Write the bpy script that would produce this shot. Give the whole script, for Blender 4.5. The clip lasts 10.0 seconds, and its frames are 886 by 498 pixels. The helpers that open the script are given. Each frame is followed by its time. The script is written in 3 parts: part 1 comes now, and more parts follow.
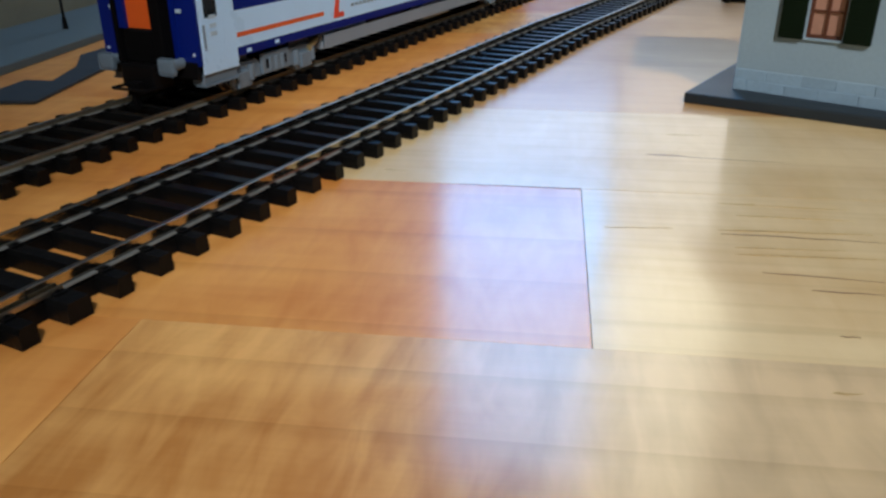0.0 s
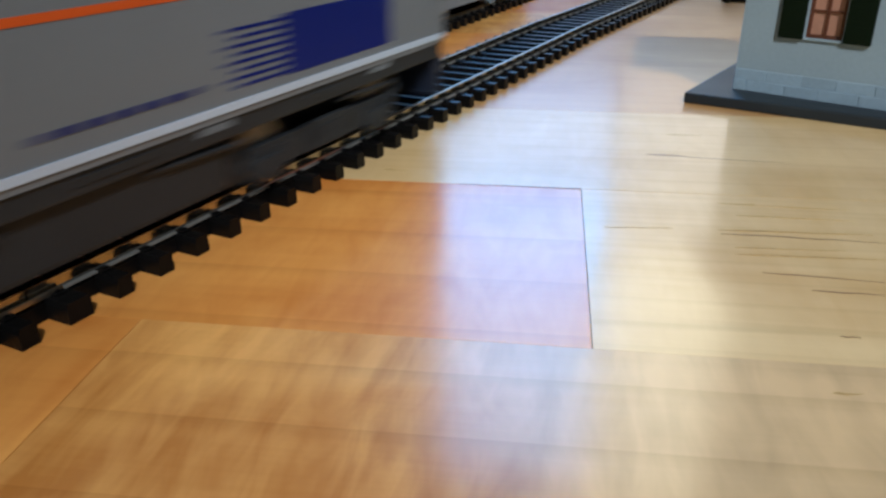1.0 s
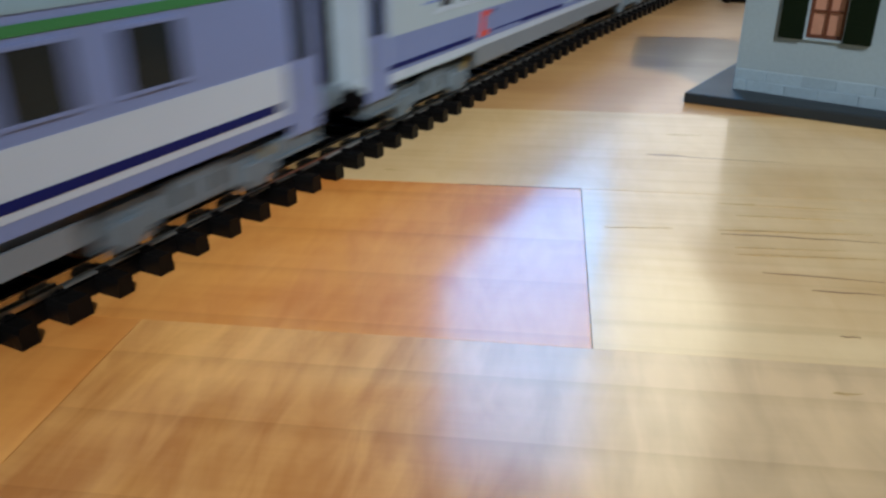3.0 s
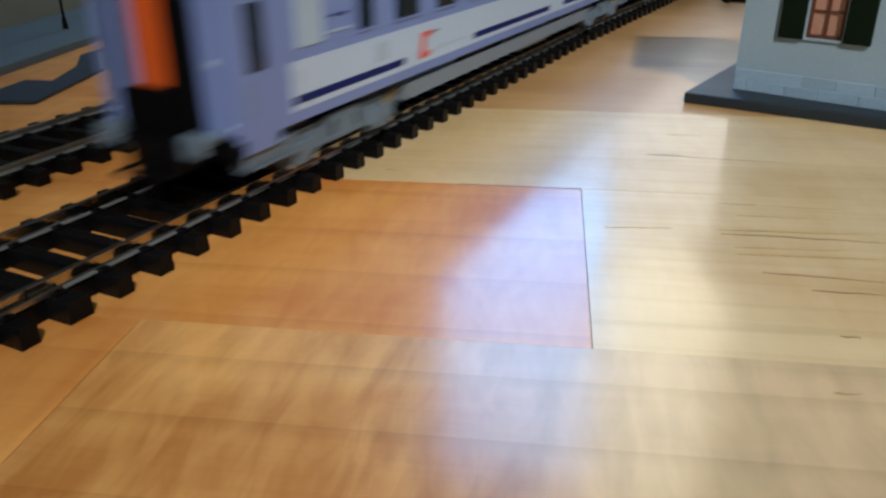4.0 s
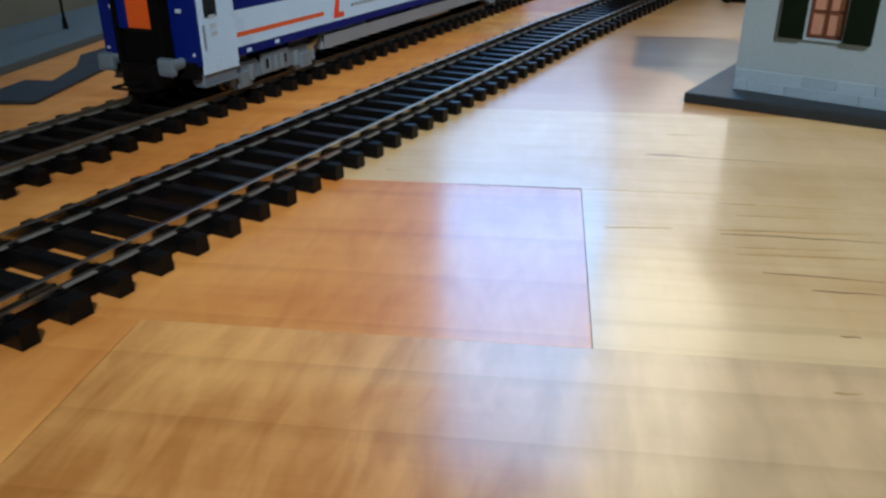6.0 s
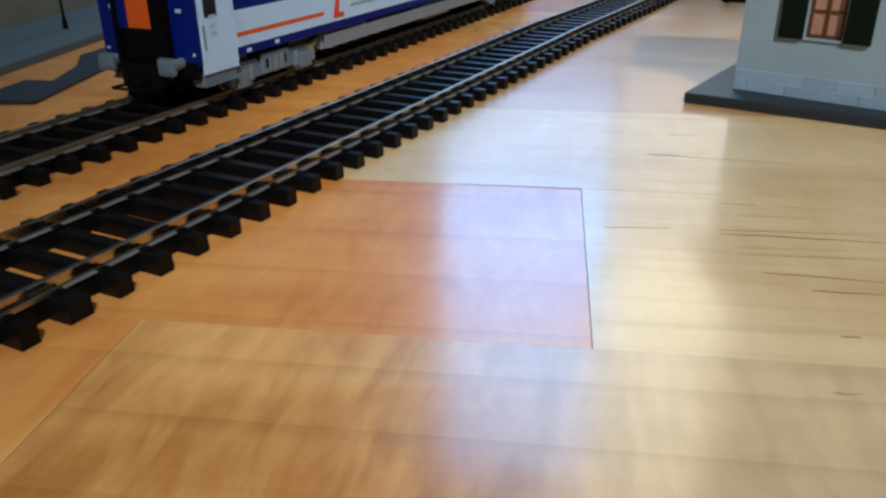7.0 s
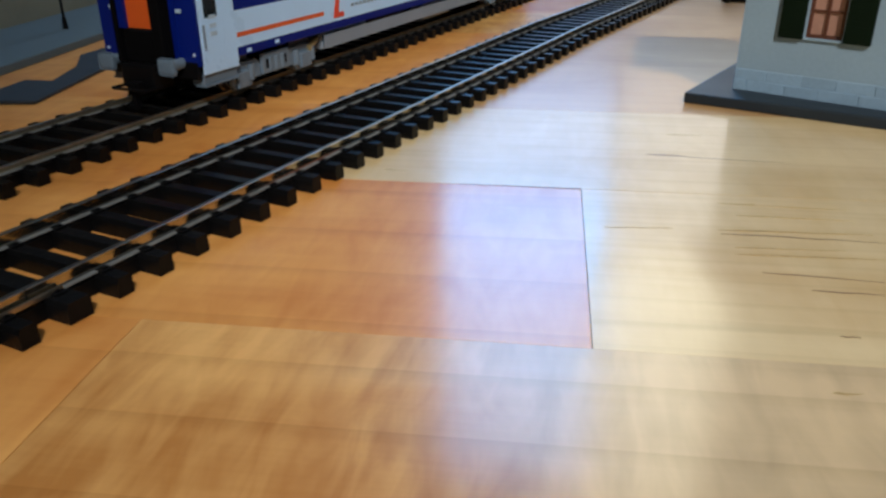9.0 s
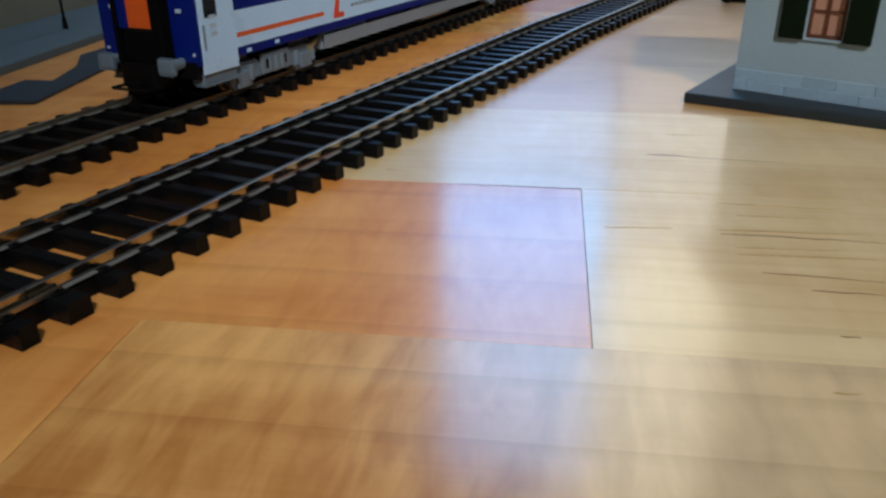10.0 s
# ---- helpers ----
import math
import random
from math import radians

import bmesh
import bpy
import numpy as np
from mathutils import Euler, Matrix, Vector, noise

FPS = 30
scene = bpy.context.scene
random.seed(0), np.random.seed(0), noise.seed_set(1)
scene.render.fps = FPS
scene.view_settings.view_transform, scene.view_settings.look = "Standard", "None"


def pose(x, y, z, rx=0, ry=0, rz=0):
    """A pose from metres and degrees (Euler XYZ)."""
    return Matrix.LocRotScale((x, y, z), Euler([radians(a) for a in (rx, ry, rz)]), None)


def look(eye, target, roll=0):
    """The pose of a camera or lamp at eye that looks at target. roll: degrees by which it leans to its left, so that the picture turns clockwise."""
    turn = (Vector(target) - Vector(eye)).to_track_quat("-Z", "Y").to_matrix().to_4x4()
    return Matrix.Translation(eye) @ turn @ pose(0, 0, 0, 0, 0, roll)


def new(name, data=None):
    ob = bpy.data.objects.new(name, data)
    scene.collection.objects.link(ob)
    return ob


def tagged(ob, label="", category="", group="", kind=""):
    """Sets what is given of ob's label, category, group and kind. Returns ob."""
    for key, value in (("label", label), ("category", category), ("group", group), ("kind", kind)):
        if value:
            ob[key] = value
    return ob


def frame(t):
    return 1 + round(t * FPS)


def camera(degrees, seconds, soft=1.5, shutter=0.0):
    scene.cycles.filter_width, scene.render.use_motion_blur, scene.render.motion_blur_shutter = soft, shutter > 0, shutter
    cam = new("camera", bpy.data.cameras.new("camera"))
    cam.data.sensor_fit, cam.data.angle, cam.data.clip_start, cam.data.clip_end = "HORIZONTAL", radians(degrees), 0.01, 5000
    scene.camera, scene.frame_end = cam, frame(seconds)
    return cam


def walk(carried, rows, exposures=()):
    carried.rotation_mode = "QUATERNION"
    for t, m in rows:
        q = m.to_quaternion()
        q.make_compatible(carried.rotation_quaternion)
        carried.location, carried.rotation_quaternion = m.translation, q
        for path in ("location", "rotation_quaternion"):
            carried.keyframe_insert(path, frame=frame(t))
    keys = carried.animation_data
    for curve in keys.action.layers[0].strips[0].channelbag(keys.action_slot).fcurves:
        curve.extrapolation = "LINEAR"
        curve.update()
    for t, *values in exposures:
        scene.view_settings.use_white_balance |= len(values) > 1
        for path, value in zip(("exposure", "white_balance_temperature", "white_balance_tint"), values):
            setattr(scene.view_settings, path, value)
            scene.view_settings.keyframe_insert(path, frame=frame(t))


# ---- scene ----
MM = 0.001
PLANK = 19.04          # turn of the floor boards, degrees
cam = camera(58.57, 10.0, soft=2.6, shutter=0.8)
EYE = Vector((91.90, 0.0, 48.57)) * MM
AIM = EYE + Vector((-0.40982, 0.81147, -0.41661))
walk(cam, [(0.0, look(EYE, AIM, -0.27)), (10.0, look(EYE, AIM, -0.27))], exposures=[(0.0, -0.05), (9.2, -0.07), (9.6, -0.12), (10.0, -0.27)])

# ---- world and light ----
world = bpy.data.worlds.new("daylight")
scene.world = world
world.use_nodes = True
wn = world.node_tree.nodes
sky = wn.new("ShaderNodeTexSky")
sky.sky_type, sky.sun_disc = "NISHITA", False
sky.sun_elevation, sky.sun_rotation = radians(43), radians(141.7)
world.node_tree.links.new(sky.outputs[0], wn["Background"].inputs[0])
wn["Background"].inputs[1].default_value = 0.1
ROOM = pose(0, 0, 0, 0, 0, PLANK)      # the room lies square to its boards


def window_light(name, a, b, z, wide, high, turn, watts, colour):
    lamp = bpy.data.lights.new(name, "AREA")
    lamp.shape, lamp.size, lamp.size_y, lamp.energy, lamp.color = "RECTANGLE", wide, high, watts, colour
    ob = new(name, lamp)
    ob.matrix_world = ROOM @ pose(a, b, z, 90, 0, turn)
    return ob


# clear window (dimmer below its transom) and blind in the far wall
window_light("window_light_low", 0.035, 1.995, 0.55, 0.448, 0.28, 180, 1.1, (0.42, 0.58, 0.95))
window_light("window_light_high", 0.035, 1.995, 1.195, 0.448, 0.98, 180, 13.4, (0.12, 0.45, 1.0))
window_light("window_light_blind", 0.437, 1.995, 1.35, 0.332, 1.0, 180, 5.7, (1.0, 0.92, 0.68))
window_light("window_light_blind_low", 0.437, 1.995, 0.60, 0.332, 0.46, 180, 0.62, (1.0, 0.93, 0.86))
# added fill lamp at an invented narrow window high in the south wall
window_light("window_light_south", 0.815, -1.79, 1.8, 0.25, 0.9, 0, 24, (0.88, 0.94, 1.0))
# hazy sun through the invented south window; its unseen jamb is placed to half-shade the west of the layout
sun = bpy.data.lights.new("sun", "SUN")
sun.energy, sun.angle, sun.color = 2.05, radians(2.2), (1.0, 0.975, 0.965)
new("sun", sun).matrix_world = look((0.62, -0.785, 0.93), (0, 0, 0))


# ---- materials ----
def material(name, colour, rough=0.4, metal=0.0, vary=0.12, scale=400.0, bump=0.05, coat=0.0, random_tone=0.0, spec=0.5):
    m = bpy.data.materials.new(name)
    m.use_nodes = True
    n, l = m.node_tree.nodes, m.node_tree.links
    p = n["Principled BSDF"]
    co = n.new("ShaderNodeTexCoord")
    fine, broad = n.new("ShaderNodeTexNoise"), n.new("ShaderNodeTexNoise")
    fine.inputs["Scale"].default_value, fine.inputs["Detail"].default_value = scale * 4, 5
    broad.inputs["Scale"].default_value, broad.inputs["Detail"].default_value = scale * 0.25, 3
    for t in (fine, broad):
        l.new(co.outputs["Object"], t.inputs["Vector"])
    add = n.new("ShaderNodeMath")
    add.operation = "ADD"
    l.new(fine.outputs[0], add.inputs[0])
    l.new(broad.outputs[0], add.inputs[1])
    span = n.new("ShaderNodeMapRange")
    span.inputs["From Min"].default_value, span.inputs["From Max"].default_value = 0.6, 1.4
    span.inputs["To Min"].default_value, span.inputs["To Max"].default_value = 1 - vary, 1 + vary
    l.new(add.outputs[0], span.inputs["Value"])
    tone = span.outputs[0]
    if random_tone:
        info, rr, mul = n.new("ShaderNodeObjectInfo"), n.new("ShaderNodeMapRange"), n.new("ShaderNodeMath")
        rr.inputs["To Min"].default_value, rr.inputs["To Max"].default_value = 1 - random_tone, 1 + random_tone
        l.new(info.outputs["Random"], rr.inputs["Value"])
        mul.operation = "MULTIPLY"
        l.new(rr.outputs[0], mul.inputs[0])
        l.new(tone, mul.inputs[1])
        tone = mul.outputs[0]
    mix = n.new("ShaderNodeVectorMath")
    mix.operation = "SCALE"
    mix.inputs[0].default_value = colour
    l.new(tone, mix.inputs["Scale"])
    l.new(mix.outputs[0], p.inputs["Base Color"])
    p.inputs["Roughness"].default_value, p.inputs["Metallic"].default_value = rough, metal
    p.inputs["Coat Weight"].default_value, p.inputs["Specular IOR Level"].default_value = coat, spec
    rv = n.new("ShaderNodeMapRange")
    rv.inputs["To Min"].default_value, rv.inputs["To Max"].default_value = max(0.02, rough - 0.07), rough + 0.07
    l.new(broad.outputs[0], rv.inputs["Value"])
    l.new(rv.outputs[0], p.inputs["Roughness"])
    if bump:
        bp = n.new("ShaderNodeBump")
        bp.inputs["Strength"].default_value, bp.inputs["Distance"].default_value = bump, 0.0002
        l.new(fine.outputs[0], bp.inputs["Height"])
        l.new(bp.outputs[0], p.inputs["Normal"])
    return m


def wood(name, dark, light, rough=0.16, lo=0.3, hi=0.7, curl=0.3, lines=1.0, rings=0.12, pitch=90, swirl=2.0, sap=None):
    """Varnished strip wood: long grain, darker streaks, cross figure, satin varnish."""
    m = bpy.data.materials.new(name)
    m.use_nodes = True
    n, l = m.node_tree.nodes, m.node_tree.links
    p = n["Principled BSDF"]
    co, info = n.new("ShaderNodeTexCoord"), n.new("ShaderNodeObjectInfo")
    shift = n.new("ShaderNodeVectorMath")
    shift.operation = "MULTIPLY_ADD"
    shift.inputs[1].default_value = (3.7, 5.1, 2.3)
    l.new(info.outputs["Random"], shift.inputs[0])
    l.new(co.outputs["Object"], shift.inputs[2])

    def grain(sx, sy, detail, distort=0.0):
        mp, t = n.new("ShaderNodeMapping"), n.new("ShaderNodeTexNoise")
        mp.inputs["Scale"].default_value = (sx, sy, 1)
        t.inputs["Scale"].default_value, t.inputs["Detail"].default_value, t.inputs["Distortion"].default_value = 1, detail, distort
        l.new(shift.outputs[0], mp.inputs["Vector"])
        l.new(mp.outputs[0], t.inputs["Vector"])
        return t.outputs[0]
    def bands(sx, sy, distort, roughness=0.5):
        """Growth rings cut lengthwise: wandering lines along the board."""
        mp, t = n.new("ShaderNodeMapping"), n.new("ShaderNodeTexWave")
        mp.inputs["Scale"].default_value = (sx, sy, 1)
        t.bands_direction, t.wave_profile = "Y", "SAW"
        t.inputs["Scale"].default_value, t.inputs["Distortion"].default_value = 0.314, distort
        t.inputs["Detail"].default_value, t.inputs["Detail Scale"].default_value, t.inputs["Detail Roughness"].default_value = 3, 0.35, roughness
        l.new(shift.outputs[0], mp.inputs["Vector"])
        l.new(mp.outputs[0], t.inputs["Vector"])
        return t.outputs["Fac"]

    def weigh(terms):
        """0.5 plus each texture's swing about its middle, times its weight."""
        last = None
        for tex, weight in terms:
            x = n.new("ShaderNodeMath")
            x.operation = "MULTIPLY_ADD"
            x.inputs[1].default_value = weight
            l.new(tex, x.inputs[0])
            if last is None:
                x.inputs[2].default_value = 0.5 - 0.5 * sum(w for _, w in terms)
            else:
                l.new(last, x.inputs[2])
            last = x.outputs[0]
        return last

    long, fine, figure, cloud, streak = grain(9, 150, 4, 1.2), grain(60, 1400, 3), grain(150, 45, 3, 1.0), grain(16, 34, 3, 0.8), grain(8, 330, 3, 0.8)
    flame = grain(260, 70, 2, 1.5)
    v = weigh([(long, 0.55 * lines), (fine, 0.07), (figure, curl), (flame, 0.45 * curl), (cloud, 0.75)])
    ramp = n.new("ShaderNodeValToRGB")
    ramp.color_ramp.elements[0].position, ramp.color_ramp.elements[1].position = lo, hi
    ramp.color_ramp.elements[0].color, ramp.color_ramp.elements[1].color = (*dark, 1), (*light, 1)
    l.new(v, ramp.inputs[0])
    body = ramp.outputs[0]
    if sap:      # heartwood gives way to sapwood along the strip
        x0, x1, colour = sap
        where, edge, pale = n.new("ShaderNodeSeparateXYZ"), n.new("ShaderNodeMapRange"), n.new("ShaderNodeMix")
        l.new(co.outputs["Object"], where.inputs[0])
        wander = n.new("ShaderNodeMath")
        wander.operation = "MULTIPLY_ADD"
        wander.inputs[1].default_value = 0.05
        l.new(cloud, wander.inputs[0])
        l.new(where.outputs["X"], wander.inputs[2])
        edge.interpolation_type = "SMOOTHSTEP"
        edge.inputs["From Min"].default_value, edge.inputs["From Max"].default_value = x0 + 0.025, x1 + 0.025
        l.new(wander.outputs[0], edge.inputs["Value"])
        pale.data_type, pale.blend_type = "RGBA", "MIX"
        tone = n.new("ShaderNodeValToRGB")
        tone.color_ramp.elements[0].position, tone.color_ramp.elements[1].position = lo, hi
        tone.color_ramp.elements[0].color, tone.color_ramp.elements[1].color = (*[0.72 * c for c in colour], 1), (*colour, 1)
        l.new(v, tone.inputs[0])
        l.new(edge.outputs[0], pale.inputs[0])
        l.new(body, pale.inputs[6])
        l.new(tone.outputs[0], pale.inputs[7])
        body = pale.outputs[2]
    vein = n.new("ShaderNodeMapRange")
    vein.inputs["From Min"].default_value, vein.inputs["From Max"].default_value = 0.62, 0.74
    vein.inputs["To Min"].default_value, vein.inputs["To Max"].default_value = 1.0, 1.0 - 0.16 * lines
    l.new(streak, vein.inputs["Value"])
    ring = n.new("ShaderNodeMapRange")
    ring.inputs["From Min"].default_value, ring.inputs["From Max"].default_value = 0.80, 1.0
    ring.inputs["To Min"].default_value, ring.inputs["To Max"].default_value = 1.0, 1.0 - rings
    l.new(bands(4, pitch, swirl), ring.inputs["Value"])
    both = n.new("ShaderNodeMath")
    both.operation = "MULTIPLY"
    l.new(vein.outputs[0], both.inputs[0])
    l.new(ring.outputs[0], both.inputs[1])
    red = n.new("ShaderNodeGamma")      # denser wood is redder as well as darker
    rg = n.new("ShaderNodeMapRange")
    rg.inputs["From Min"].default_value, rg.inputs["From Max"].default_value = 0.7, 1.0
    rg.inputs["To Min"].default_value, rg.inputs["To Max"].default_value = 1.14, 1.0
    l.new(both.outputs[0], rg.inputs["Value"])
    l.new(rg.outputs[0], red.inputs["Gamma"])
    l.new(body, red.inputs["Color"])
    tint = n.new("ShaderNodeVectorMath")
    tint.operation = "SCALE"
    l.new(red.outputs[0], tint.inputs[0])
    l.new(both.outputs[0], tint.inputs["Scale"])
    l.new(tint.outputs[0], p.inputs["Base Color"])
    p.inputs["Roughness"].default_value, p.inputs["Specular IOR Level"].default_value, p.inputs["Coat Weight"].default_value = 0.42, 0.22, 0.74
    rr = n.new("ShaderNodeMapRange")
    rr.inputs["To Min"].default_value, rr.inputs["To Max"].default_value = rough - 0.05, rough + 0.05
    l.new(cloud, rr.inputs["Value"])
    l.new(rr.outputs[0], p.inputs["Coat Roughness"])
    bp = n.new("ShaderNodeBump")
    bp.inputs["Strength"].default_value, bp.inputs["Distance"].default_value = 0.06, 0.0004
    l.new(weigh([(figure, 0.5), (long, 0.15), (grain(500, 700, 2), 0.3)]), bp.inputs["Height"])
    l.new(bp.outputs[0], p.inputs["Normal"])
    l.new(bp.outputs[0], p.inputs["Coat Normal"])
    return m


WOOD = {"amber": wood("amber_maple", (0.64, 0.232, 0.044), (0.88, 0.42, 0.110), curl=0.40, lines=0.30, rings=0.09, pitch=55, swirl=11.0),
        "pale": wood("pale_maple", (0.60, 0.405, 0.175), (0.80, 0.61, 0.325), curl=0.22, lines=0.45, rings=0.05, pitch=160, swirl=4.0),
        "honey": wood("honey_maple", (0.50, 0.215, 0.046), (0.86, 0.49, 0.155), curl=0.62, lines=0.18, rings=0.10, pitch=85, swirl=5.0),
        "fading": wood("fading_maple", (0.53, 0.215, 0.046), (0.88, 0.475, 0.148), curl=0.62, lines=0.18, rings=0.10, pitch=85, swirl=5.0, sap=(0.060, 0.105, (0.74, 0.535, 0.29))),
        "rose": wood("rose_maple", (0.48, 0.26, 0.098), (0.62, 0.38, 0.155), curl=0.12, lines=0.3, rings=0.04, pitch=150, swirl=4.0)}
OLIVE = material("olive_streak", (0.47, 0.315, 0.13), 0.25, vary=0.3, scale=300)
STREAK = material("mineral_streak", (0.17, 0.085, 0.035), 0.3, vary=0.4, scale=300)
JOINT = material("dark_joint", (0.10, 0.05, 0.02), 0.8)
PAINT = material("wall_paint", (0.18, 0.177, 0.17), 0.85, vary=0.04, scale=8)
CEIL = material("ceiling_paint", (0.55, 0.55, 0.54), 0.9, vary=0.03, scale=8)
FRAME = material("window_white", (0.78, 0.78, 0.77), 0.4, vary=0.03, scale=20)
SLEEPER = material("black_sleeper_plastic", (0.0042, 0.0043, 0.0046), 0.33, spec=0.12, vary=0.3, bump=0.25, random_tone=0.2, scale=300)
# rail metal split by face: head, foot and web toned for light they catch
RAIL = material("nickel_silver", (0.29, 0.26, 0.215), 0.36, metal=1.0, vary=0.15, bump=0.03)
FOOT = material("lit_rail_foot", (0.23, 0.24, 0.235), 0.5, metal=0.5, vary=0.15)
WEB = material("glossy_web", (0.47, 0.43, 0.35), 0.12, metal=1.0, vary=0.3, bump=0.05)
WEB_OLD = material("olive_web", (0.24, 0.215, 0.15), 0.42, metal=0.7, vary=0.35, bump=0.1)
RAIL_OLD = material("dull_rail", (0.42, 0.39, 0.33), 0.36, metal=1.0, vary=0.25, bump=0.05)
GREY = material("grey_plastic", (0.19, 0.235, 0.28), 0.5, vary=0.1)
BOGIE = material("bogie_grey_plastic", (0.125, 0.175, 0.22), 0.5, vary=0.12)
DARKGREY = material("loco_frame_grey", (0.022, 0.027, 0.032), 0.55, spec=0.3, vary=0.2)
BLACK = material("black_plastic", (0.003, 0.003, 0.0035), 0.5, spec=0.14, vary=0.2)
RUBBER = material("black_rubber", (0.0016, 0.0016, 0.002), 0.8, spec=0.08, vary=0.2)
WHITE = material("white_paint", (0.48, 0.60, 0.75), 0.3, vary=0.04)
# parked coach's white, tinted bluer to carry skylight in its colour
SKYWHITE = material("skylit_white_paint", (0.48, 0.70, 0.94), 0.3, vary=0.04)
BLUE = material("deep_blue_paint", (0.0006, 0.010, 0.15), 0.42, spec=0.25, vary=0.08)
NAVY = material("navy_stripe", (0.0006, 0.009, 0.12), 0.45, spec=0.25, vary=0.08)
NAVYDARK = material("dark_navy_apron", (0.006, 0.012, 0.028), 0.5, vary=0.2)
BRIGHTBLUE = material("bright_blue_paint", (0.015, 0.09, 0.55), 0.3, vary=0.08)
LAVENDER = material("lavender_paint", (0.19, 0.26, 0.51), 0.42, spec=0.3, vary=0.05)
PALEGREY = material("pale_grey_paint", (0.39, 0.51, 0.61), 0.42, spec=0.3, vary=0.05)
# cab ends darker than the loco's grey: their shade is put into the paint
CABSHADE = material("shaded_cab_paint", (0.045, 0.055, 0.07), 0.42, spec=0.3, vary=0.08)
LOCOGREY = material("loco_grey_paint", (0.165, 0.19, 0.215), 0.42, spec=0.3, vary=0.05)
ORANGE = material("orange_paint", (0.66, 0.10, 0.012), 0.4, vary=0.06)
RED = material("red_paint", (0.70, 0.07, 0.03), 0.35, vary=0.06)
YELLOW = material("yellow_stripe", (0.80, 0.47, 0.02), 0.35, vary=0.06)
GREEN = material("green_stripe", (0.04, 0.22, 0.08), 0.35, vary=0.06)
ROOF = material("roof_grey_blue", (0.24, 0.38, 0.48), 0.45, vary=0.1)
GLASS = material("tinted_window", (0.010, 0.016, 0.021), 0.12, vary=0.25, bump=0.0, spec=0.35)
STEEL = material("wheel_steel", (0.20, 0.18, 0.16), 0.4, metal=0.9, vary=0.2)
PLASTER = material("model_plaster", (0.27, 0.375, 0.445), 0.75, vary=0.07, bump=0.15, scale=250)
STONE = material("model_stone", (0.26, 0.38, 0.475), 0.65, vary=0.1, bump=0.25, random_tone=0.08, scale=300)
SLATE = material("slate_base", (0.009, 0.017, 0.024), 0.55, vary=0.15, bump=0.2, scale=300)
SHUTTER = material("dark_green_shutter", (0.002, 0.009, 0.003), 0.6, spec=0.15, vary=0.15)
SASH = material("red_brown_sash", (0.10, 0.030, 0.013), 0.55, vary=0.12)
# peach is a lit interior's reflection, put into the panes' colour
PANE = material("peach_reflecting_pane", (0.42, 0.23, 0.165), 0.3, vary=0.12, scale=200)
TILE = material("roof_tile_red", (0.25, 0.08, 0.05), 0.7, vary=0.2)
ASPHALT = material("platform_dark", (0.013, 0.019, 0.024), 0.75, vary=0.2, bump=0.2)
PAVING = material("platform_grey", (0.085, 0.122, 0.135), 0.65, vary=0.12, bump=0.15)
BEIGE = material("beige_wall", (0.27, 0.25, 0.17), 0.7, vary=0.1)
BRASS = material("brass_spring", (0.55, 0.42, 0.18), 0.35, metal=0.8)


# ---- mesh helpers (millimetres in, metres out) ----
def box(bm, x0, x1, y0, y1, z0, z1, bevel=0.0):
    vs = [bm.verts.new((x * MM, y * MM, z * MM)) for x in (x0, x1) for y in (y0, y1) for z in (z0, z1)]
    fs = [bm.faces.new([vs[i] for i in q]) for q in ((0, 1, 3, 2), (4, 6, 7, 5), (0, 4, 5, 1), (2, 3, 7, 6), (0, 2, 6, 4), (1, 5, 7, 3))]
    if bevel:
        es = list({e for f in fs for e in f.edges})
        bmesh.ops.bevel(bm, geom=es, offset=bevel * MM, segments=2, affect="EDGES", profile=0.6)
    return bm


def prism(bm, outline, axis, lo, hi, bevel=0.0):
    """An outline of (u, v) pairs drawn out along an axis: 'y' (u=x, v=z), 'z' (u=x, v=y), 'x' (u=y, v=z)."""
    put = {"y": lambda u, v, w: (u, w, v), "z": lambda u, v, w: (u, v, w), "x": lambda u, v, w: (w, u, v)}[axis]
    a = [bm.verts.new(Vector(put(u, v, lo)) * MM) for u, v in outline]
    b = [bm.verts.new(Vector(put(u, v, hi)) * MM) for u, v in outline]
    k = len(a)
    fs = [bm.faces.new(a[::-1]), bm.faces.new(b)] + [bm.faces.new((a[i], a[(i + 1) % k], b[(i + 1) % k], b[i])) for i in range(k)]
    bmesh.ops.recalc_face_normals(bm, faces=fs)
    if bevel:
        bmesh.ops.bevel(bm, geom=list({e for f in fs for e in f.edges}), offset=bevel * MM, segments=2, affect="EDGES", profile=0.6)
    return bm


def rod(bm, a, b, r0, r1=None, sides=16):
    a, b = Vector(a) * MM, Vector(b) * MM
    r1 = r0 if r1 is None else r1
    m = Matrix.Translation((a + b) / 2) @ (b - a).to_track_quat("Z", "Y").to_matrix().to_4x4()
    bmesh.ops.create_cone(bm, cap_ends=True, segments=sides, radius1=r0 * MM, radius2=r1 * MM, depth=(b - a).length, matrix=m)
    return bm


def mesh_of(name, bm, mat):
    me = bpy.data.meshes.new(name)
    bm.to_mesh(me)
    bm.free()
    me.materials.append(mat)
    return me


def part(name, bm, mat, parent, label="", smooth=False):
    ob = new(name, mesh_of(name, bm, mat))
    ob.parent = parent
    if smooth:
        for f in ob.data.polygons:
            f.use_smooth = True
        ob.data.set_sharp_from_angle(angle=radians(35))
    return tagged(ob, label)


def B():
    return bmesh.new()


def thing(name, m, label, category, group="", kind=""):
    ob = new(name)
    ob.empty_display_size = 0.01
    ob.matrix_world = m
    return tagged(ob, label, category, group, kind)


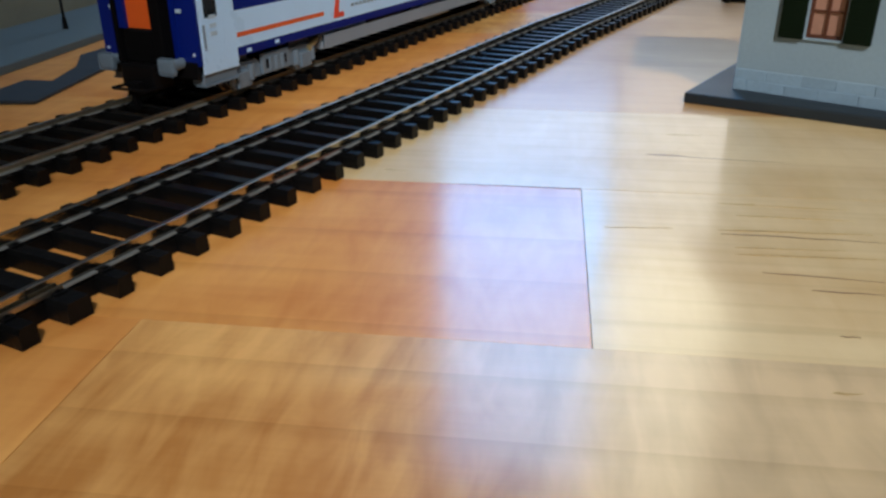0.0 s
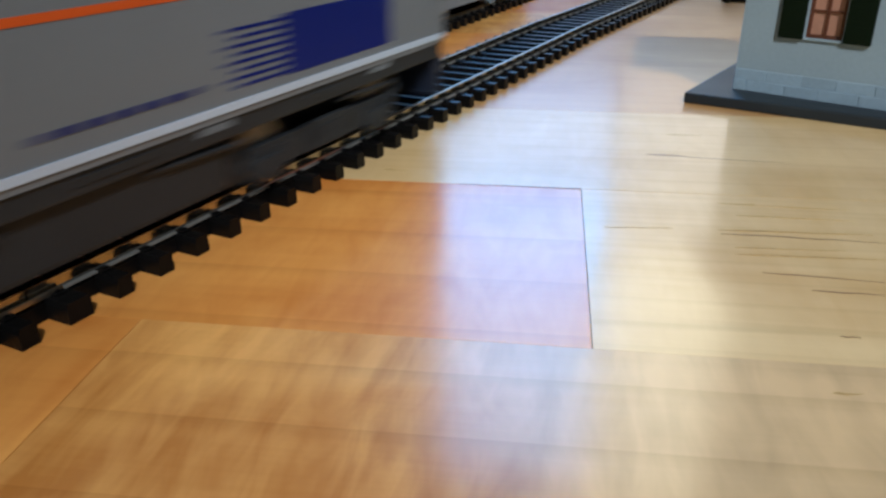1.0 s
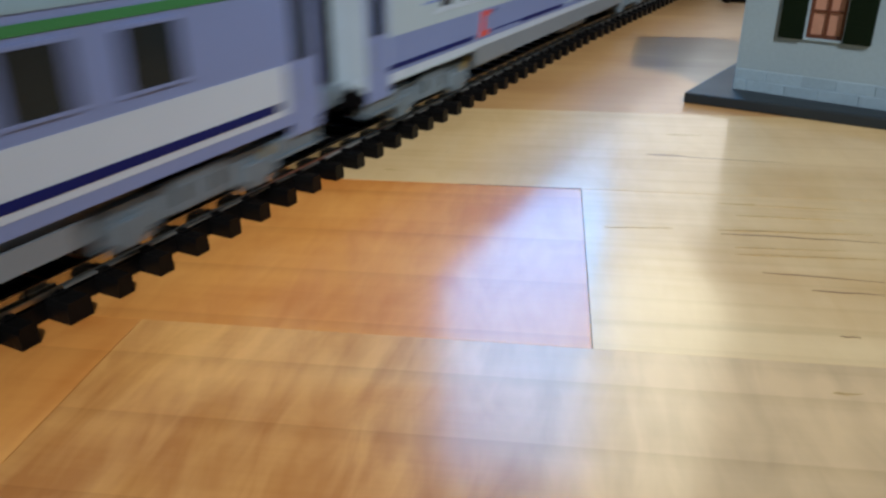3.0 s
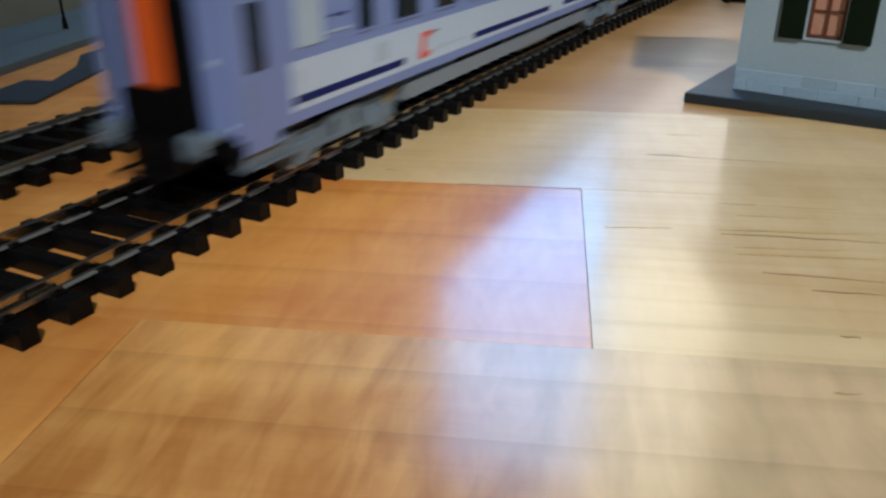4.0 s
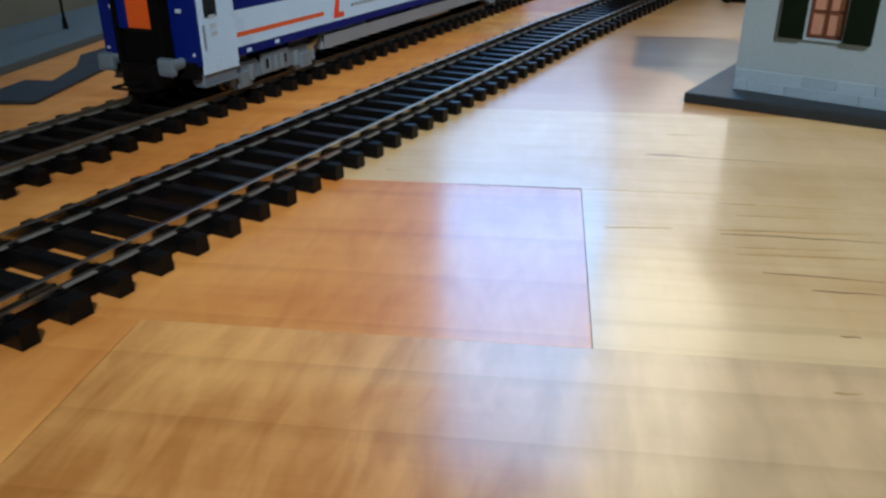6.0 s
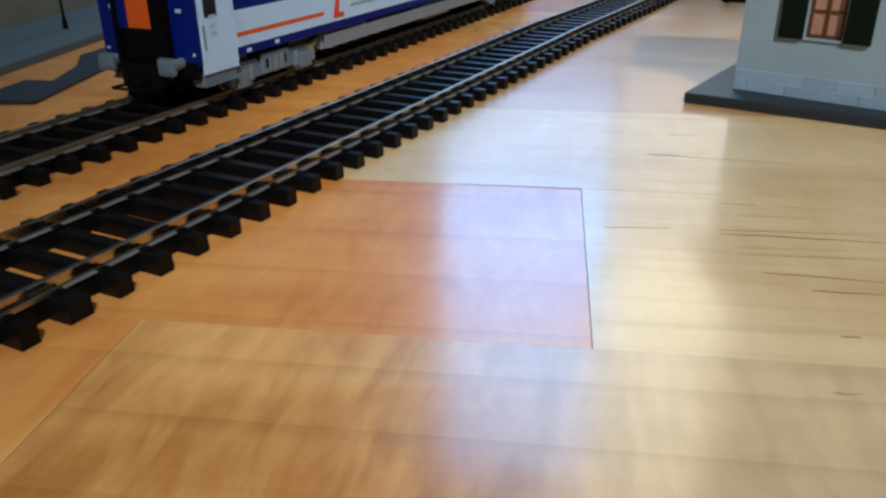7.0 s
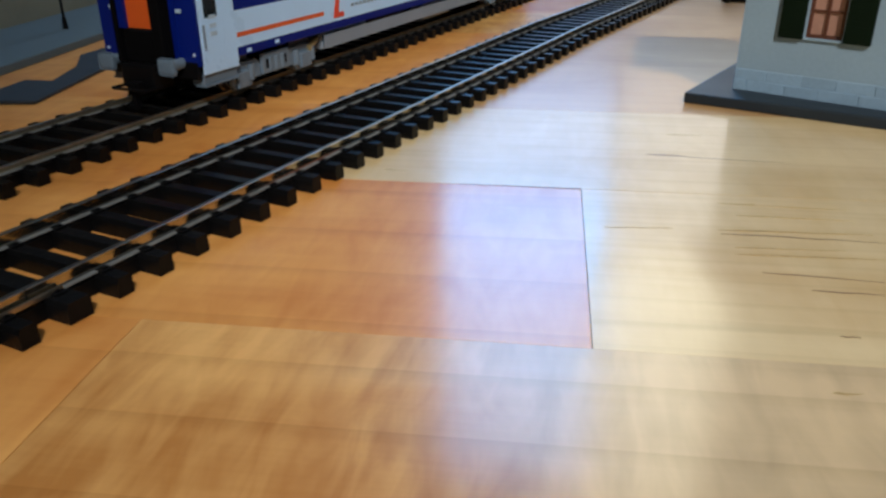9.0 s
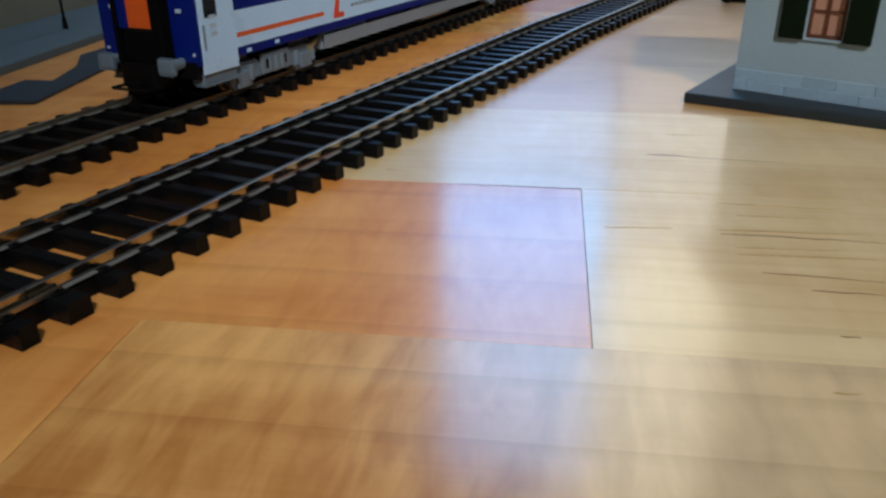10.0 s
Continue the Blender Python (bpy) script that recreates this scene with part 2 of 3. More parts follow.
def fixed(name, bm, mat, label, category, m=None, kind=""):
    ob = new(name, mesh_of(name, bm, mat))
    if m is not None:
        ob.matrix_world = m
    return tagged(ob, label, category, "", kind)


# ---- room ----
def wall(name, a0, a1, b0, b1, holes, axis):
    """A wall from floor to ceiling, cut into blocks round its openings (lo, hi, sill, head)."""
    bm = B()
    lo, hi = (a0, a1) if axis == "a" else (b0, b1)
    cuts, x = [], lo
    for h0, h1, sill, head in holes:
        cuts += [(x, h0, 0, 2500), (h0, h1, 0, sill), (h0, h1, head, 2500)]
        x = h1
    cuts.append((x, hi, 0, 2500))
    for c0, c1, z0, z1 in cuts:
        if axis == "a":
            box(bm, c0, c1, b0, b1, z0, z1)
        else:
            box(bm, a0, a1, c0, c1, z0, z1)
    return fixed(name, bm, PAINT, "pale painted plaster wall of the room", "wall", ROOM, "structure")


def room():
    wall("wall_north", -2000, 1240, 1980, 2120, [(-190, 261, 400, 1700), (268, 605, 360, 1870)], "a")
    # invented south opening, set so its west edge clips the sun
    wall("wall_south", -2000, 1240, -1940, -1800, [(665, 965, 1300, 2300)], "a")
    wall("wall_west", -2140, -2000, -1940, 2120, [], "b")
    wall("wall_east", 1100, 1240, -1800, 1980, [], "b")
    fixed("ceiling", box(B(), -2140, 1240, -1940, 2120, 2500, 2600), CEIL, "white painted ceiling", "ceiling", ROOM, "structure")
    # the third window, in the south wall, is made up to shape the sun
    for k, (a0, a1, z0, z1, m) in enumerate(((-190, 261, 400, 1700, ROOM @ pose(0, 2.02, 0)), (268, 605, 360, 1870, ROOM @ pose(0, 2.02, 0)),
                                             (665, 965, 1300, 2300, ROOM @ pose(0, -1.86, 0)))):
        w = thing(f"window_{k + 1}", m, "white framed window out of view letting in daylight", "window", "", "structure")
        bm = B()
        box(bm, a0, a0 + 12, 0, 20, z0, z1), box(bm, a1 - 12, a1, 0, 20, z0, z1)
        box(bm, a0 + 12, a1 - 12, 0, 20, z0, z0 + 12), box(bm, a0 + 12, a1 - 12, 0, 20, z1 - 12, z1)
        part("window_frame", bm, FRAME, w)
        if k == 0:
            part("transom", box(B(), a0 + 12, a1 - 12, 0, 20, 692, 706), FRAME, w)


FLOOR = None


def floor():
    global FLOOR
    FLOOR = fixed("floor", box(B(), -2140, 1240, -1940, 2120, -40, -1.6), JOINT, "varnished maple strip floor in pale and amber tones", "floor", ROOM, "structure")


ROW0, ROWW = 49.81, 53.62      # first joint and strip width


def strips():
    rnd = random.Random(5)
    far = {tone: B() for tone in WOOD}
    g = 0.10
    for k in range(-36, 40):
        b0, b1 = ROW0 + k * ROWW, ROW0 + (k + 1) * ROWW
        if b1 > 1975 or b0 < -1795:
            continue
        # rows in view start from their own butt joint
        starts = {0: 93.4, -1: 38.2}
        starts.update({r: 0.345 * (ROW0 + (r + 0.5) * ROWW) for r in range(1, 12)})
        tones = {0: ("amber", "pale"), -1: ("amber", "fading"), 1: ("amber", "pale"), 2: ("amber", "rose"), 3: ("amber", "rose"), 4: ("honey", "rose"), 5: ("amber", "rose"), 6: ("amber", "amber")}
        x = starts.get(k, rnd.uniform(-200, 250))
        ends = [x]
        while ends[0] > -1995:
            ends.insert(0, ends[0] - rnd.uniform(330, 520))
        while ends[-1] < 1095:
            ends.append(ends[-1] + rnd.uniform(330, 520))
        for e0, e1 in zip(ends, ends[1:]):
            e0, e1 = max(e0, -1995), min(e1, 1095)
            if e1 - e0 < 5:
                continue
            if k in tones and abs(e1 - x) < 1:
                tone = tones[k][0]
            elif k in tones and abs(e0 - x) < 1:
                tone = tones[k][1]
            else:
                tone = rnd.choice(("amber", "pale", "honey"))
            if -3 <= k <= 12 and e1 > -700 and e0 < 900:
                bm = box(B(), e0 + 0.06, e1 - 0.06, b0 + 0.05, b1 - 0.05, -1.6, rnd.uniform(-0.05, 0.0))
                part("strip", bm, WOOD[tone], FLOOR)
            else:
                box(far[tone], e0 + g, e1 - g, b0 + g, b1 - g, -1.6, 0)
    for a0, b0, a1, b1, wide, mat in ((106.9, 125.0, 114.6, 124.9, 1.1, STREAK), (106.8, 124.8, 133.7, 122.6, 0.5, STREAK), (96.7, 86.4, 107.0, 87.2, 0.3, OLIVE), (114.2, 86.1, 138.0, 85.4, 0.5, STREAK),
                                     (114.0, 87.4, 137.0, 88.2, 0.9, OLIVE), (115.0, 78.5, 135.7, 79.2, 0.8, OLIVE), (117.4, 72.9, 133.1, 71.7, 0.45, STREAK), (122.6, 68.1, 131.7, 67.8, 0.5, STREAK),
                                     (122.6, 56.3, 124.9, 56.2, 0.35, STREAK), (118.0, 44.0, 121.3, 44.2, 0.8, OLIVE), (116.0, 99.1, 136.5, 98.5, 0.6, OLIVE), (115.2, 81.0, 131.1, 81.6, 0.5, OLIVE),
                                     (112.5, 139.7, 119.5, 139.6, 0.8, OLIVE), (118.0, 94.0, 136.0, 93.6, 0.5, OLIVE), (56.7, 109.6, 61.1, 109.4, 0.5, OLIVE)):
        run, n = Vector((a1 - a0, b1 - b0)), 7
        side = Vector((-run.y, run.x)).normalized()
        mid = [Vector((a0, b0)) + run * (i / n) + side * rnd.uniform(-0.12, 0.12) for i in range(n + 1)]
        top = [p + side * wide * 0.27 * math.sin(math.pi * (i / n) ** 0.6) * rnd.uniform(0.7, 1.1) for i, p in enumerate(mid)]
        low = [p - side * (0.02 + wide * 0.27 * math.sin(math.pi * (i / n) ** 0.6) * rnd.uniform(0.7, 1.1)) for i, p in enumerate(mid)]
        part("mineral_streak", prism(B(), [tuple(p) for p in top + low[::-1][1:-1]], "z", -0.3, 0.012), mat, FLOOR, "dark mineral streak in the grain")
    part("open_joint", prism(B(), [(71.5, 103.30), (93.4, 103.22), (93.4, 103.48), (71.5, 103.40)], "z", -0.5, 0.010), JOINT, FLOOR, "dark open joint between two strips")
    for tone, bm in far.items():
        tagged(part("far_strips", bm, WOOD[tone], FLOOR), kind="stuff")


# ---- track ----
PITCH, SLEN, SW, SZ, RAILTOP = 7.200, 28.2, 2.5, 2.85, 4.88
PHASE = 63.37


def sleeper_mesh(name, wide):
    bm = B()
    h = wide / 2
    prism(bm, [(-h, 0.02), (h, 0.02), (h, SZ * 0.74), (h - 0.3, SZ), (-h + 0.3, SZ), (-h, SZ * 0.72)], "x", -SLEN / 2 - 0.65, SLEN / 2 - 0.65)
    for s in (-1, 1):
        for d in (-1.2, 1.2):      # rail chairs with their bolt heads
            box(bm, s * 8.75 + d - 0.75, s * 8.75 + d + 0.75, -0.85, 0.85, SZ - 0.02, SZ + 0.32)
            box(bm, s * 8.75 + d - 0.3, s * 8.75 + d + 0.3, -0.35, 0.35, SZ + 0.32, SZ + 0.5)
    return mesh_of(name, bm, SLEEPER)


def rail(parent, x, y0, y1, web_mat, bright, z1):
    """Flat-bottomed rail: web, foot and rolled head, each toned for the light it catches."""
    z0 = SZ + 0.03
    web = [(0.45, z0 + 0.2), (0.27, z0 + 0.5), (0.26, z1 - 0.6), (0.46, z1 - 0.45), (0.46, z1 - 0.13)]
    r = part("rail", prism(B(), [(x + u, v) for u, v in web] + [(x - u, v) for u, v in web[::-1]], "y", y0, y1), web_mat, parent)
    head = [(0.46, z1 - 0.14), (0.46, z1 - 0.05), (0.36, z1)]
    part("head", prism(B(), [(x + u, v) for u, v in head] + [(x - u, v) for u, v in head[::-1]], "y", y0, y1), bright, r)
    foot = [(1.0, z0), (1.0, z0 + 0.16), (0.4, z0 + 0.27)]
    part("foot", prism(B(), [(x + u, v) for u, v in foot] + [(x - u, v) for u, v in foot[::-1]], "y", y0, y1), FOOT, r)


def track(m, y0, y1, phase, label, rail_mat, web_mat, joint, top=RAILTOP):
    t = thing("model_track", m, label, "railway track", "model tracks")
    plain = sleeper_mesh("sleeper", SW)
    broad = sleeper_mesh("sleeper_broad", 3.6)
    k0, k1 = int((y0 - phase) / PITCH), int((y1 - phase) / PITCH)
    rest = B()
    for k in range(k0, k1 + 1):
        y = (phase + k * PITCH) * MM
        if -0.25 < y < 1.15:
            ob = new("sleeper", broad if k == joint else plain)
            ob.parent = t
            ob.location = (0, y, 0)
        else:
            first = len(rest.verts)
            rest.from_mesh(plain)
            bmesh.ops.translate(rest, verts=rest.verts[first:] if rest.verts.ensure_lookup_table() is None else [], vec=(0, y, 0))
    tagged(part("far_sleepers", rest, SLEEPER, t), kind="stuff")
    for s in (-1, 1):
        cut = phase + (joint - 0.5) * PITCH
        rail(t, s * 8.75, y0, cut - 0.12, web_mat, rail_mat, top)
        rail(t, s * 8.75, cut + 0.12, y1, web_mat, rail_mat, top)
        bm = B()
        box(bm, s * 8.75 - 0.8, s * 8.75 + 0.8, y0, y1, 0.02, SZ - 0.6)
        part("web", bm, SLEEPER, t)
        bm = B()
        for d in (-0.85, 0.85):
            box(bm, s * 8.75 + d - 0.2, s * 8.75 + d + 0.2, cut - 4.5, cut + 4.5, SZ + 0.05, SZ + 0.75, 0.08)
        part("rail_joiner", bm, RAIL_OLD, t, "folded metal rail joiner")
    return t


# ---- rolling stock ----
def shell(half, z0, zs, zt, steps=9):
    """Cross-section of a car body: upright sides, curved roof."""
    pts = [(half, z0), (half, zs)]
    for i in range(1, steps):
        a = i / steps * math.pi / 2
        pts.append((half * math.cos(a) ** 0.75, zs + (zt - zs) * math.sin(a)))
    pts.append((0, zt))
    return pts + [(-x, z) for x, z in pts[-2::-1]]


def band(root, name, mat, half, y0, y1, z0, z1, lift=0.12, label=""):
    for s in (-1, 1):
        x0, x1 = sorted((s * (half - 0.3), s * (half + lift)))
        part(name, box(B(), x0, x1, y0, y1, z0, z1), mat, root, label)


def window(root, half, y0, y1, z0, z1, frame_mat, bars=False):
    for s in (-1, 1):
        x0, x1 = sorted((s * (half - 0.2), s * (half + 0.30)))
        bm = B()
        e = 0.45
        box(bm, x0, x1, y0, y0 + e, z0, z1), box(bm, x0, x1, y1 - e, y1, z0, z1)
        box(bm, x0, x1, y0 + e, y1 - e, z0, z0 + e), box(bm, x0, x1, y0 + e, y1 - e, z1 - e, z1)
        if bars:
            box(bm, x0, x1, y0 + e, y1 - e, z1 - 3.2, z1 - 2.9)
        w = part("window", bm, frame_mat, root)
        p0, p1 = sorted((s * (half - 0.2), s * (half + 0.16)))
        part("pane", box(B(), p0, p1, y0 + e, y1 - e, z0 + e, z1 - e), GLASS, w)


def bogie(root, yc, mat, base=26.0, dark=False):
    """Side frames with axle boxes, springs and dampers, two wheelsets."""
    b = part("bogie", box(B(), -4, 4, yc - 5, yc + 5, 7.5, 12.5, 0.4), BLACK, root)
    for s in (-1, 1):
        bm = B()
        x0, x1 = sorted((s * 11.6, s * 13.4))
        h = base / 2
        prism(bm, [(yc - h - 4, 9.0), (yc - h - 3, 12.4), (yc - 7, 12.4), (yc - 5, 10.4), (yc + 5, 10.4), (yc + 7, 12.4), (yc + h + 3, 12.4), (yc + h + 4, 9.0),
                   (yc + h + 2.5, 6.6), (yc + h - 3.5, 6.6), (yc + h - 5, 8.2), (yc - h + 5, 8.2), (yc - h + 3.5, 6.6), (yc - h - 2.5, 6.6)], "x", x0, x1)
        part("side_frame", bm, mat, b)
        for d in (-h, h):
            bm = B()
            x0, x1 = sorted((s * 13.3, s * 14.6))
            box(bm, x0, x1, yc + d - 2.2, yc + d + 2.2, 6.8, 10.6, 0.4)
            part("axle_box", bm, mat, b)
            bm = B()
            for e in (-3.6, 3.6):
                rod(bm, (s * 13.6, yc + d + e, 8.0), (s * 13.6, yc + d + e, 11.6), 0.9, sides=10)
            part("spring", bm, mat, b)
        bm = B()
        x0, x1 = sorted((s * 13.3, s * 14.4))
        box(bm, x0, x1, yc - 5.5, yc + 5.5, 8.3, 13.2, 0.3)
        for e in (-2.6, 0, 2.6):
            rod(bm, (s * 14.2, yc + e, 8.8), (s * 14.2, yc + e, 12.0), 0.7, sides=8)
        part("damper", bm, mat, b)
        for e in (-3.6, 3.6):
            part("damper_slot", box(B(), *sorted((s * 14.3, s * 14.5)), yc + e - 0.6, yc + e + 0.6, 9.6, 11.8), BLACK, b)
        part("yaw_link", rod(B(), (s * 13.8, yc + h + 2, 11.2), (s * 12.5, yc + h + 8, 12.6), 0.9, 0.7, 10), BRASS if mat is BOGIE else DARKGREY, b)
    for d in (-base / 2, base / 2):
        bm = B()
        rod(bm, (-9, yc + d, RAILTOP + 5), (9, yc + d, RAILTOP + 5), 1.0)
        for s in (-1, 1):
            rod(bm, (s * 7.6, yc + d, RAILTOP + 5), (s * 8.2, yc + d, RAILTOP + 5), 5.6, sides=28)
            rod(bm, (s * 8.2, yc + d, RAILTOP + 5), (s * 10.2, yc + d, RAILTOP + 5), 5.0, sides=28)
        part("wheelset", bm, STEEL, b)


def coupler(root, y, out):
    """Hook-and-loop coupler on its shank; out is +1 or -1 along the car."""
    bm = B()
    box(bm, -5.6, 5.6, *sorted((y - out * 1, y + out * 5.0)), 9.6, 15.0, 0.8)
    box(bm, -1.8, 1.8, *sorted((y, y + out * 7)), 8.8, 11.4, 0.3)
    box(bm, -0.6, 0.6, *sorted((y + out * 5.5, y + out * 7.0)), 5.6, 9.2, 0.15)
    for a, b in (((-5.5, 3), (-5.5, 8)), ((-5.5, 8), (5.5, 8)), ((5.5, 8), (5.5, 3))):
        rod(bm, (a[0], y + out * a[1], 10.2), (b[0], y + out * b[1], 10.2), 0.35, sides=8)
    part("coupler", bm, BLACK, root, "black hook-and-loop coupler")


def buffers(root, y, out, mat, z=15.0):
    for s in (-1, 1):
        bm = B()
        rod(bm, (s * 10, y, z), (s * 10, y + out * 4.2, z), 1.2)
        box(bm, s * 10 - 2.6, s * 10 + 2.6, *sorted((y + out * 4.2, y + out * 5.2)), z - 1.9, z + 1.9, 0.9)
        part("buffer", bm, mat, root, "grey rectangular buffer")


def end_wall(root, half, y, out, mat, door_mat):
    """Car end with its rubber gangway, door and tail lamps."""
    g = part("gangway", B(), RUBBER, root, "black rubber gangway bellows")
    bm = B()
    ys = sorted((y - out * 0.2, y + out * 3.2))
    box(bm, -8.0, -6.7, *ys, 14.8, 40, 0.5), box(bm, 4.6, 8.0, *ys, 14.8, 40, 0.5)
    box(bm, -4.6, 4.6, *ys, 37.4, 40, 0.4), box(bm, -4.6, 4.6, *ys, 14.8, 22.0, 0.4)
    bm.to_mesh(g.data)
    bm.free()
    part("end_door", box(B(), -4.5, 4.5, *sorted((y - out * 0.2, y + out * 1.6)), 21.8, 37.6, 0.2), door_mat, root, "orange gangway door")
    part("door_frame", box(B(), -6.7, -4.5, *sorted((y - out * 0.2, y + out * 2.4)), 22, 37.6), mat, root)
    part("footplate", box(B(), -6.5, 6.5, *sorted((y, y + out * 4.0)), 13.4, 14.6, 0.2), BLACK, root)
    for s in (-1, 1):
        part("tail_lamp", rod(B(), (s * 14.4, y, 17.0), (s * 14.4, y + out * 0.4, 17.0), 0.32), WHITE, root)
        part("corner_post", box(B(), *sorted((s * 9.0, s * 9.7)), *sorted((y - out * 0.1, y + out * 0.35)), 16, 38), mat, root)
        part("end_plate", box(B(), s * 11 - 0.8, s * 11 + 0.8, *sorted((y, y + out * 0.3)), 25.5, 26.3), PALEGREY, root)
    part("buffer_beam", box(B(), -15, 15, *sorted((y - out * 1.5, y + out * 0.2)), 11.6, 15.4, 0.3), BLACK, root)


COACH, LOCO = 217.0, 181.0


def coach(name, m, label, body, scheme):
    half = 15.9
    root = thing(name, m, label, "railway coach", "passenger coaches")
    part("body", prism(B(), shell(half, 14.6, 36.2, 44.5), "y", 0, COACH), body, root, smooth=True)
    part("roof", prism(B(), [(x * 1.004, z + 0.12) for x, z in shell(half, 37.0, 37.2, 45.2)], "y", 1.0, COACH - 1.0), ROOF, root, smooth=True)
    scheme(root, half)
    for yc in (28.5, COACH - 28.5):
        bogie(root, yc, BOGIE)
    for y0, y1, z0 in ((50, 74, 9.6), (112, 134, 8.8), (146, COACH - 49, 9.6)):
        part("underframe_box", box(B(), -13.8, 13.8, y0, y1, z0, 14.8, 0.5), GREY, root)
    # black block standing in for the shade beneath the coach
    part("undertray", box(B(), -8.5, 8.5, 8, COACH - 8, 8.4, 14.8, 0.4), BLACK, root)
    for y, o in ((0, -1), (COACH, 1)):
        end_wall(root, half, y, o, body, ORANGE)
        buffers(root, y, o, BOGIE)
        coupler(root, y, o)
        for s in (-1, 1):
            bm = B()
            ys = sorted((y - o * 1.0, y - o * 12.5))
            box(bm, *sorted((s * 11.5, s * 15.4)), *ys, 10.2, 12.9, 0.25)
            box(bm, *sorted((s * 12.5, s * 15.9)), *ys, 9.9, 10.3)
            part("door_step", bm, BOGIE, root)
    return root


def logo(root, half, y, z, mat, size=5.0):
    """Slanted block mark in the operator's colour, with two short arms."""
    k = size / 5
    for s in (-1, 1):
        bm = B()
        x = sorted((s * half, s * (half + 0.22)))
        prism(bm, [(y - 1.9 * k, z), (y + 0.2 * k, z), (y + 0.9 * k, z + size), (y - 0.6 * k, z + size)], "x", *x)
        prism(bm, [(y + 0.2 * k, z), (y + 2.6 * k, z), (y + 2.4 * k, z + 0.22 * size), (y + 0.35 * k, z + 0.22 * size)], "x", *x)
        prism(bm, [(y + 0.75 * k, z + 0.78 * size), (y + 3.0 * k, z + 0.78 * size), (y + 3.2 * k, z + size), (y + 0.9 * k, z + size)], "x", *x)
        part("emblem", bm, mat, root)


def bars(root, half, y, z, n, mat, step=2.2, high=0.8):
    for s in (-1, 1):
        bm = B()
        for i in range(n):
            box(bm, *sorted((s * half, s * (half + 0.2))), y + i * step, y + i * step + step * 0.7, z, z + high)
        part("lettering", bm, mat, root)


def doors(root, half, mat, glass_mat):
    for y0 in (0.9, COACH - 8.6):
        for s in (-1, 1):
            d = part("door", box(B(), *sorted((s * (half - 0.3), s * (half + 0.16))), y0, y0 + 7.7, 12.6, 36.0, 0.1), mat, root)
            part("door_window", box(B(), *sorted((s * half, s * (half + 0.3))), y0 + 1.8, y0 + 5.9, 24.3, 34, 0.15), GLASS, d)
            part("door_handle", box(B(), *sorted((s * half, s * (half + 0.6))), y0 + 0.8, y0 + 1.2, 18, 23), GREY, d)


def scheme_white(root, half):
    """White window band, lavender waist with a navy line, yellow line under the roof."""
    a, b = 9.0, COACH - 9.0
    band(root, "window_band", PALEGREY, half, a + 3, b, 23.2, 34.5, 0.10)
    band(root, "rail_line", WHITE, half, 27, b - 12, 25.2, 25.75, 0.2)
    band(root, "class_stripe", YELLOW, half, a + 8, b, 34.6, 36.1, 0.12, "yellow stripe")
    band(root, "cornice", WHITE, half, a, b, 36.1, 37.0, 0.10)
    band(root, "waist_band", LAVENDER, half, a, b, 16.5, 23.2, 0.08)
    for y0, y1 in ((a - 1, 46), (74, 106), (119, b - 1)):
        band(root, "navy_line", NAVY, half, y0, y1, 17.2, 18.1, 0.16, "thin navy line")
    band(root, "sill_strip", WHITE, half, a, b, 15.0, 16.45, 0.06)
    band(root, "skirt", GREY, half, a + 38, b - 38, 11.0, 15.0, 0.02)
    doors(root, half, LAVENDER, GLASS)
    window(root, half, 29, 35, 25.8, 34.1, WHITE)
    for i in range(9):
        y = 40.6 + i * 16.6
        window(root, half, y - 0.7, y + 11.0, 25.8, 34.2, WHITE)
    window(root, half, 188, 192, 25.8, 34.1, WHITE)
    logo(root, half, 51, 17.2, RED, 5.6)
    bars(root, half, 52.5, 22.1, 2, NAVY, 3.0, 0.3)
    bars(root, half, 56, 17.7, 8, BLUE, 2.4, 0.35)
    bars(root, half, 107, 20.2, 5, PALEGREY, 2.4, 0.4)
    bars(root, half, 107, 17.8, 5, PALEGREY, 2.4, 0.4)
    bars(root, half, 21, 30.5, 5, PALEGREY, 2.0, 0.35)
    bars(root, half, 23, 27.5, 3, BRIGHTBLUE, 2.0, 0.35)


def scheme_lavender(root, half):
    """Lavender sides, white waist with a navy line, green line under the roof."""
    a, b = 9.0, COACH - 9.0
    band(root, "waist_band", WHITE, half, a + 3.5, b, 16.4, 24.1, 0.08)
    for y0, y1 in ((a + 4, 48), (80, 130), (142, b - 2)):
        band(root, "navy_line", NAVY, half, y0, y1, 17.4, 18.7, 0.16, "thin navy line")
    band(root, "class_stripe", GREEN, half, a + 4, b, 34.9, 36.1, 0.12, "green stripe")
    band(root, "skirt", GREY, half - 0.5, a + 40, b - 40, 10.2, 13.2, 0.1)
    doors(root, half, LAVENDER, GLASS)
    band(root, "lavatory_window", PALEGREY, half, 14.5, 21.5, 26, 34, 0.2, "frosted window")
    for i in range(10):
        y = 31.5 if i == 0 else 27.7 + i * 16.6
        window(root, half, y, y + (6.2 if i == 0 else 10.3), 25.8, 34.1, LAVENDER)
    logo(root, half, 56, 17.4, RED)
    band(root, "notice", PALEGREY, half, 38, 42, 19.6, 23, 0.14)
    bars(root, half, 24, 29.5, 2, BLUE, 3.0, 0.4)
    bars(root, half, 23.5, 27.0, 3, PALEGREY, 2.4, 0.4)
    bars(root, half, 57, 21.8, 2, NAVY, 3.0, 0.3)
    bars(root, half, 61, 18.2, 6, PALEGREY, 2.4, 0.8)


